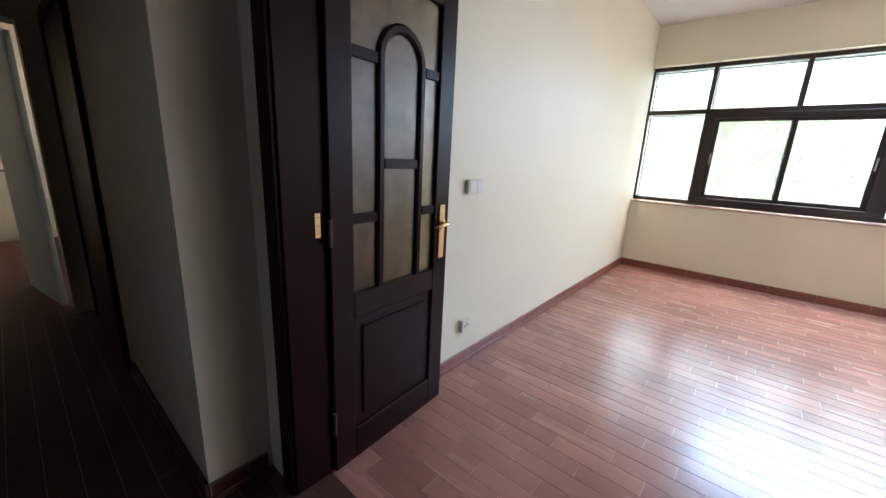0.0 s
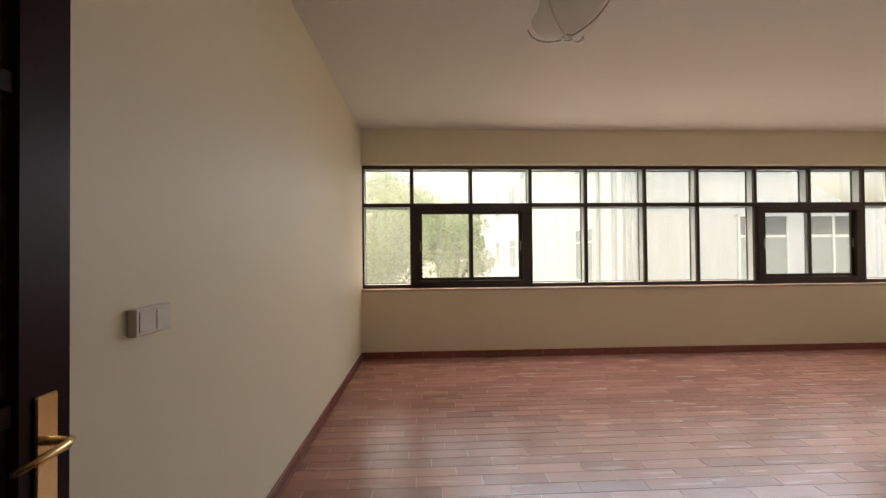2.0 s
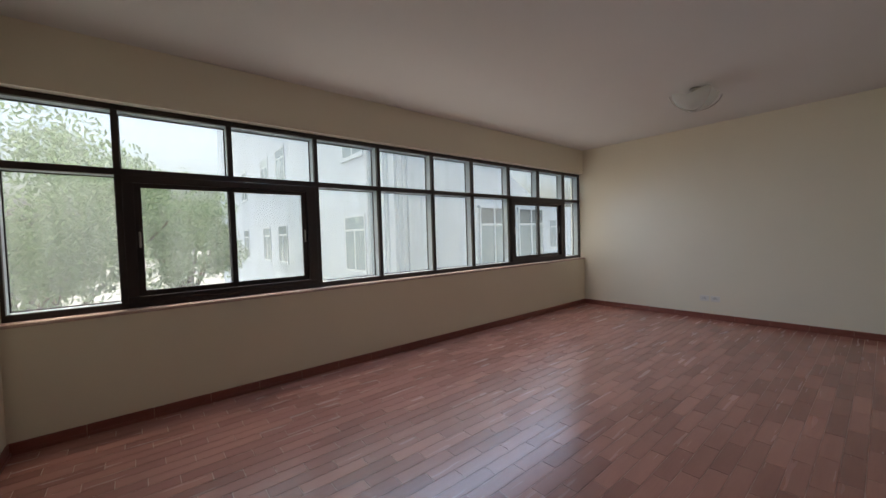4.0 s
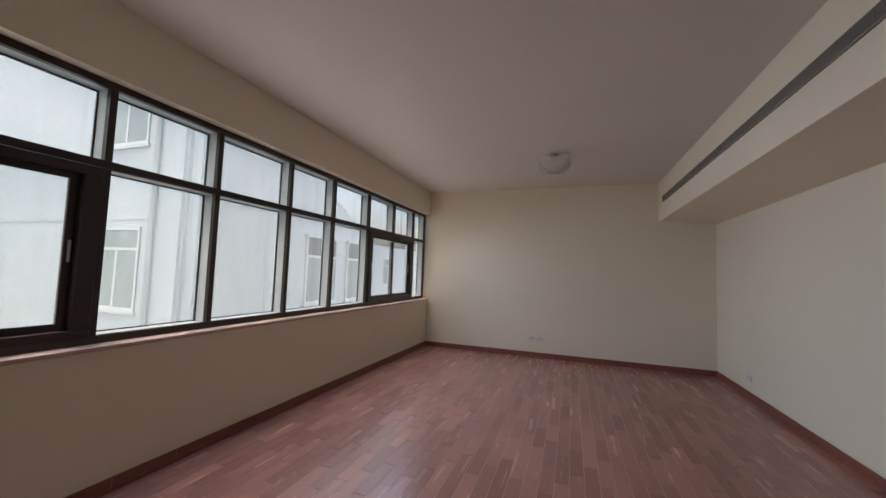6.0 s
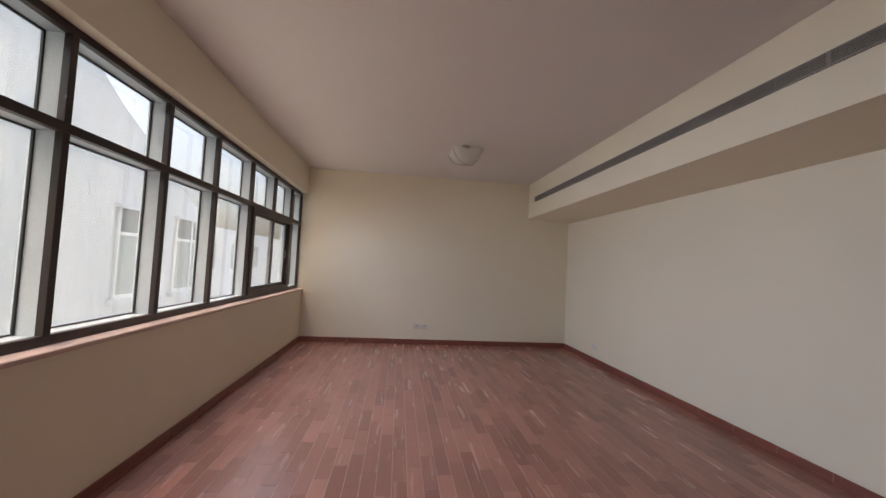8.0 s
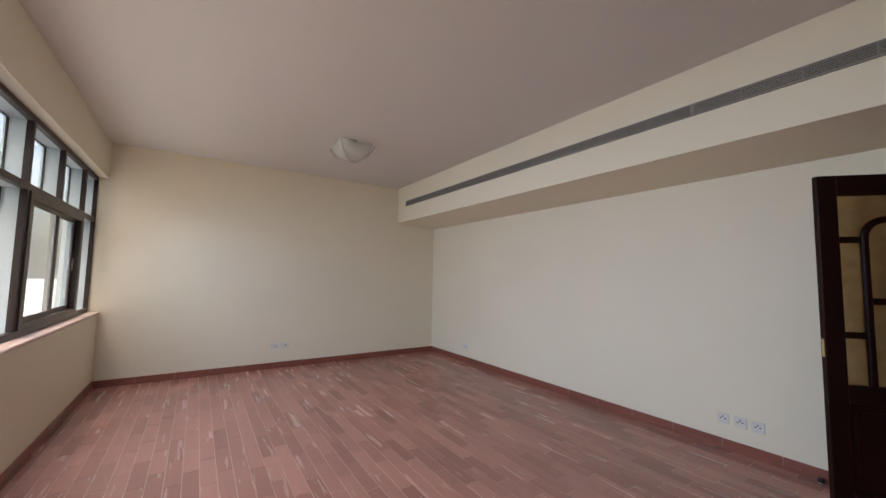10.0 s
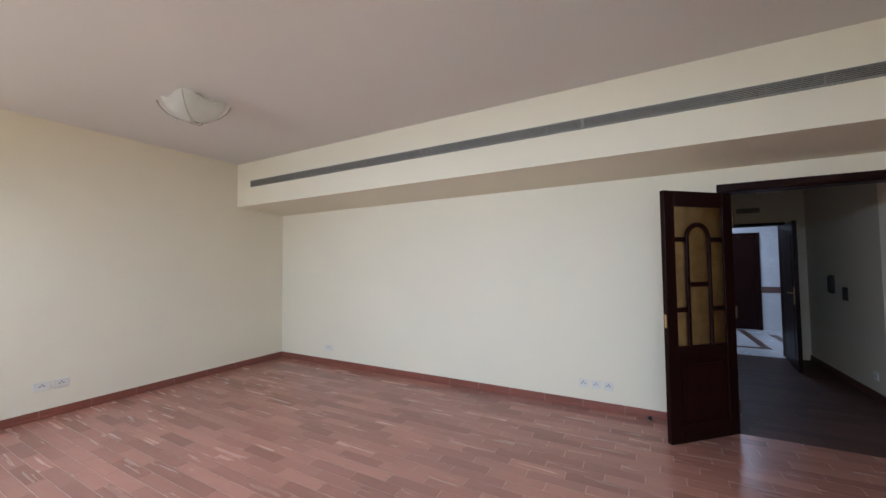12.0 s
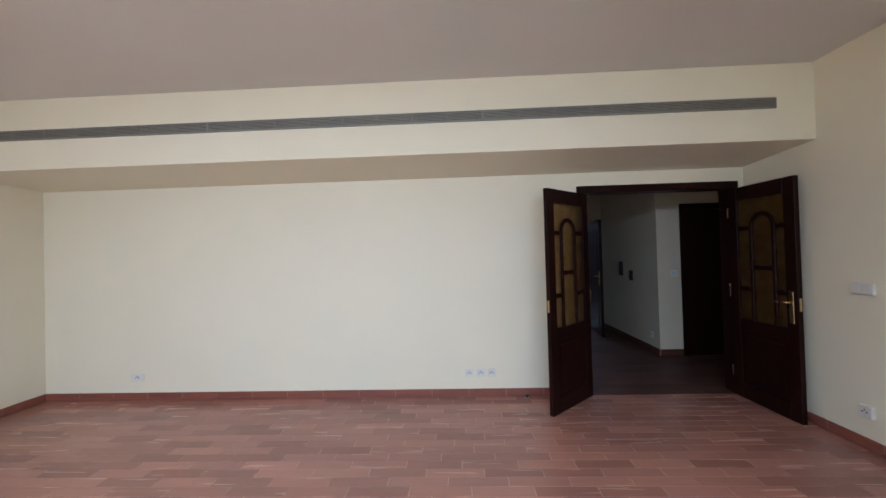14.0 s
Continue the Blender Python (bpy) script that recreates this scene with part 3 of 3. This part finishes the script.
def entrance():
    fr = tagged(new("door_2"), "dark wooden casing of the open entrance door", kind="structure")
    part("lining", boxes((0.38, 0.42, -3.6, -3.38, 0, 2.04), (1.26, 1.30, -3.6, -3.38, 0, 2.04), (0.38, 1.30, -3.6, -3.38, 2.04, 2.08)), WOOD, fr)
    leaf = tagged(new("entrance_door"), "dark stained wooden entrance door, standing open into the hall", "door")
    body = part("leaf", soften(boxes((0, 0.86, -0.022, 0.022, 0.008, 2.03)), 0.003), WOOD, leaf)
    for z0, z1 in ((0.2, 0.85), (1.05, 1.85)):
        part("panel", soften(boxes((0.14, 0.72, -0.027, 0.027, z0, z1)), 0.004), WOOD, leaf)
    pl = part("handle_plate", soften(boxes((0.79, 0.825, -0.03, -0.022, 0.9, 1.14)), 0.003), BRASS, leaf)
    part("lever", tube(bmesh.new(), [(0.808, -0.028, 1.05), (0.808, -0.07, 1.05), (0.70, -0.075, 1.05)], 0.008), BRASS, pl, smooth=True)
    leaf.matrix_basis = pose(0.42, -3.37, 0, 0, 0, 84)
    for x0, x1, lab in ((-1.0, -0.25, "dark wooden closed room door in the corridor"),):
        d = tagged(new("corridor_door"), lab, "door")
        part("casing", boxes((x0 - 0.09, x0, -1.39, -1.37, 0, 2.12), (x1, x1 + 0.09, -1.39, -1.37, 0, 2.12), (x0, x1, -1.39, -1.37, 2.04, 2.12)), WOOD, d)
        part("leaf", soften(boxes((x0 + 0.002, x1 - 0.002, -1.405, -1.375, 0.008, 2.038)), 0.002), WOOD, d)
    d = tagged(new("lobby_door"), "dark panelled door in the white tiled lobby wall", "door")
    part("casing", boxes((0.11, 0.19, -6.2, -6.16, 0, 2.10), (1.49, 1.57, -6.2, -6.16, 0, 2.10), (0.19, 1.49, -6.2, -6.16, 2.02, 2.10)), WOOD, d)
    part("leaf", soften(boxes((0.192, 1.488, -6.2, -6.17, 0.008, 2.018)), 0.002), WOOD, d)
    part("door_plate", soften(boxes((0.80, 0.92, -6.17, -6.165, 1.60, 1.64)), 0.001), STEEL, d, "small metal plate")
    d = tagged(new("corridor_door"), "dark wooden closed door in the corridor wall", "door")
    part("casing", boxes((-2.5, -2.41, -0.42, -0.391, 0, 2.12), (-1.5, -1.41, -0.42, -0.391, 0, 2.12), (-2.41, -1.5, -0.42, -0.391, 2.04, 2.12)), WOOD, d)
    part("leaf", soften(boxes((-2.408, -1.502, -0.41, -0.391, 0.008, 2.038)), 0.002), WOOD, d)
    w = tagged(new("far_door"), "grey painted door, standing open at the corridor end", "door")
    part("leaf", soften(boxes((0, 0.8, -0.02, 0.02, 0.008, 2.05)), 0.003), FIN, w)
    part("lever", tube(bmesh.new(), [(0.73, 0.02, 1.05), (0.73, 0.07, 1.05), (0.62, 0.075, 1.05)], 0.009), STEEL, w, smooth=True)
    w.matrix_basis = pose(-2.85, -0.56, 0, 0, 0, 190)

    lt = tagged(new("ceiling_light"), "small white surface light under the hall ceiling", "ceiling light")
    part("mount", soften(boxes((-0.11, 0.11, -0.04, 0.04, 0.05, 0.153)), 0.004), PLASTIC, lt)
    part("diffuser", soften(boxes((-0.14, 0.14, -0.06, 0.06, 0, 0.05)), 0.012, 2), PLASTIC, lt)
    lt.location = (0.64, -3.0, H - 0.353 - 0.15)
    vt = tagged(new("wall_vent"), "small dark slatted vent above the entrance door", "vent")
    part("frame", boxes((-0.15, 0.15, 0, 0.008, -0.04, -0.032), (-0.15, 0.15, 0, 0.008, 0.032, 0.04), (-0.15, -0.142, 0, 0.008, -0.032, 0.032), (0.142, 0.15, 0, 0.008, -0.032, 0.032)), GRILLE, vt)
    part("backing", boxes((-0.142, 0.142, 0.001, 0.003, -0.032, 0.032)), VOID, vt)
    for z in (-0.018, 0.0, 0.018):
        part("slat", boxes((-0.142, 0.142, 0.003, 0.007, z - 0.004, z + 0.004)), GRILLE, vt)
    vt.location = (0.82, -3.4, 2.29)


floor_planks()
hall_floor()
skirting()
window()
casing()
jamb_hinges()
lw = door_leaf("double_door_leaf", -1, "dark stained door leaf with amber glass, standing open against the wall", True, 0.705)
lw.matrix_basis = pose(DX0, 0.012, 0, 0, 0, 93)
le = door_leaf("double_door_leaf", 1, "dark stained door leaf with amber glass, half open into room", False)
le.matrix_basis = pose(DX1, 0.012, 0, 0, 0, 43.3)
entrance()
ceiling_lamp(1.78, 2.25)
ceiling_lamp(5.70, 2.34)
grille()
small_things()

# lobby lamp behind the entrance
lp = bpy.data.lights.new("lobby_lamp", "AREA")
lp.energy, lp.shape, lp.size, lp.size_y, lp.color = 4.5, "RECTANGLE", 0.6, 0.6, (0.48, 0.66, 1.0)
new("lobby_lamp", lp).matrix_basis = pose(0.9, -5.0, H - 0.36)

# ---- outside ----
structure("ground", boxes((-300, 300, -300, 300, -4.3, -4.0)), GROUND, "pale sandy ground")
structure("own_building", boxes((-6.2, L + 0.2, -7.2, D + 0.1, -4.0, -0.2), (-6.2, L + 0.2, -7.2, D + 0.28, H + 0.2, H + 3.4)), FACADE, "pale plastered floors below and above")


def far_building(name, x0, x1, y0, y1, z1, wins, label):
    """wins: (face, at, z, w, h) on the west face 'w' or the south face 's'."""
    b = tagged(new(name), label, "building")
    part("wall", boxes((x0, x1, y0, y1, -4.0, z1)), FACADE, b)
    for f, a, z, w, h in wins:
        def q(u0, u1, d0, d1, v0, v1):
            return (x0 - d1, x0 - d0, u0, u1, v0, v1) if f == "w" else (u0, u1, y0 - d1, y0 - d0, v0, v1)
        fr = part("window", boxes(q(a - w / 2, a + w / 2, 0, 0.026, z, z + 0.06), q(a - w / 2, a + w / 2, 0, 0.026, z + h - 0.05, z + h), q(a - w / 2, a + w / 2, 0, 0.022, z + h * 0.72, z + h * 0.72 + 0.05),
                                  q(a - w / 2, a - w / 2 + 0.05, 0, 0.024, z, z + h), q(a + w / 2 - 0.05, a + w / 2, 0, 0.024, z, z + h), q(a - 0.025, a + 0.025, 0, 0.023, z, z + h * 0.72)), WHITE, b)
        part("pane", boxes(q(a - w / 2, a + w / 2, 0.004, 0.014, z, z + h)), FARPANE, fr)
        part("sill", boxes(q(a - w / 2 - 0.05, a + w / 2 + 0.05, 0, 0.04, z - 0.05, z)), FACADE, fr)
    return b


wins = [("w", y, z, 1.2, 1.5) for y in (9.95, 16.25, 18.6, 22.6) for z in (0.53, 3.55)]
wing = far_building("opposite_wing", 5.2, 7.5, 8.3, 30, 9, wins, "pale plastered wing with narrow white framed windows")
# stepped, rounded corner and the gable with the sloping top
bm = boxes((5.26, 5.55, 8.06, 8.3, -4, 9), (5.34, 5.62, 8.0, 8.06, -4, 9), (5.15, 5.2, 8.34, 8.42, -4, 9), (5.44, 5.50, 7.96, 8.0, -4, 9), (5.56, 5.62, 7.93, 8.0, -4, 9))
part("corner_pier", bm, FACADE, wing)
tops = [(5.62, 5.35), (6.3, 4.95), (7.0, 4.5), (7.9, 3.87), (8.6, 3.5), (9.2, 3.14), (9.8, 2.82), (10.3, 2.55), (10.8, 2.3), (11.2, 2.12)]
bm = bmesh.new()
v = [bm.verts.new((x, y, z)) for y in (8.02, 8.3) for x, z in [(5.62, -4)] + tops + [(11.2, -4)]]
n = len(v) // 2
bm.faces.new(v[:n])
bm.faces.new(v[n:][::-1])
for k in range(n):
    bm.faces.new((v[k], v[(k + 1) % n], v[n + (k + 1) % n], v[n + k]))
part("gable_wall", bm, FACADE, wing)
for a, b in ((7.9, 9.1), (9.55, 10.8)):
    wf = part("window", boxes((a, b, 7.97, 8.01, 0.55, 0.62), (a + 0.05, b - 0.05, 7.972, 8.01, 1.66, 1.72), (a, a + 0.05, 7.97, 8.01, 0.62, 2.14), (b - 0.05, b, 7.97, 8.01, 0.62, 2.14),
                              ((a + b) / 2 - 0.025, (a + b) / 2 + 0.025, 7.976, 8.01, 0.62, 2.14)), WHITE, wing)
    part("pane", boxes((a + 0.05, b - 0.05, 7.995, 8.01, 0.62, 1.66)), FARPANE, wf)
    part("pane", boxes((a + 0.05, b - 0.05, 7.995, 8.01, 1.72, 2.14)), DARKPANE, wf, "upper pane darkened for recess shade")
    part("lintel", boxes((a - 0.06, b + 0.06, 7.90, 8.02, 2.14, 2.2)), FACADE, wf)
    part("sill", boxes((a - 0.08, b + 0.08, 7.90, 8.02, 0.46, 0.55)), FACADE, wf)
part("rain_pipe", lathe(bmesh.new(), [(0.05, -4), (0.05, 9)], 12, (5.14, 9.03, 0)), FACADE2, wing, "pale grey rain pipe")
part("plaster_joint", boxes((5.19, 5.2, 8.3, 30, 2.17, 2.19)), FACADE2, wing)

wins = [("s", x, z, 1.3, 1.6) for x in (18.5, 21.5, 24.5, 27.5, 30.5) for z in (0.55,)]
far_building("distant_house", 17, 34, 13, 24, 2.9, wins, "distant low pale house with white framed windows")


def tree(x, y, z0, zc, rx, rz, leaves, seed, label):
    rnd = random.Random(seed)
    t = tagged(new("tree"), label, "tree", "trees outside the window")
    bm = bmesh.new()
    tube(bm, [(0, 0, 0), (0.1, 0.05, (zc - z0) * 0.4), (0.0, 0.1, (zc - z0) * 0.75)], [0.22, 0.17, 0.11], 10)
    clumps = []
    for k in range(26):
        a, e, q = rnd.uniform(0, 6.28), rnd.uniform(-1, 1), rnd.uniform(0.35, 0.95)
        c = Vector((rx * q * math.cos(a) * math.sqrt(1 - e * e * 0.6), rx * q * math.sin(a) * math.sqrt(1 - e * e * 0.6), zc - z0 + rz * q * e))
        clumps.append((c, rnd.uniform(0.28, 0.5) * rx * 0.8))
        if k % 2 == 0:
            tube(bm, [(0, 0.08, (zc - z0) * 0.6), c * 0.5 + Vector((0, 0, (zc - z0) * 0.3)), c], [0.08, 0.05, 0.015], 6)
    part("trunk", bm, BARK, t, smooth=True)
    verts, faces = [], []
    for k in range(leaves):
        c, r = clumps[rnd.randrange(len(clumps))]
        d = Vector((rnd.gauss(0, 1), rnd.gauss(0, 1), rnd.gauss(0, 0.8))).normalized() * r * rnd.uniform(0.3, 1.0) ** 0.6
        p = c + d
        u = Vector((rnd.gauss(0, 1), rnd.gauss(0, 1), rnd.gauss(0, 1) - 0.5)).normalized()
        w = u.orthogonal().normalized()
        s = rnd.uniform(0.035, 0.075)
        i = len(verts)
        verts += [p - u * s, p + w * s * 0.4, p + u * s, p - w * s * 0.4]
        faces.append((i, i + 1, i + 2, i + 3))
    me = bpy.data.meshes.new("crown")
    me.from_pydata([tuple(q) for q in verts], [], faces)
    me.materials.append(LEAF)
    ob = new("crown", me)
    ob.parent = t
    t.location = (x, y, z0)


tree(-1.2, 12.5, -4, 1.0, 3.4, 3.6, 42000, 1, "tall leafy green tree outside the window")
tree(2.0, 16.0, -4, 1.7, 1.6, 1.9, 14000, 2, "smaller leafy green tree beside the pale wing")
tree(-5.5, 15, -4, 1.0, 3.4, 3.8, 24000, 3, "tall leafy green tree outside the window")
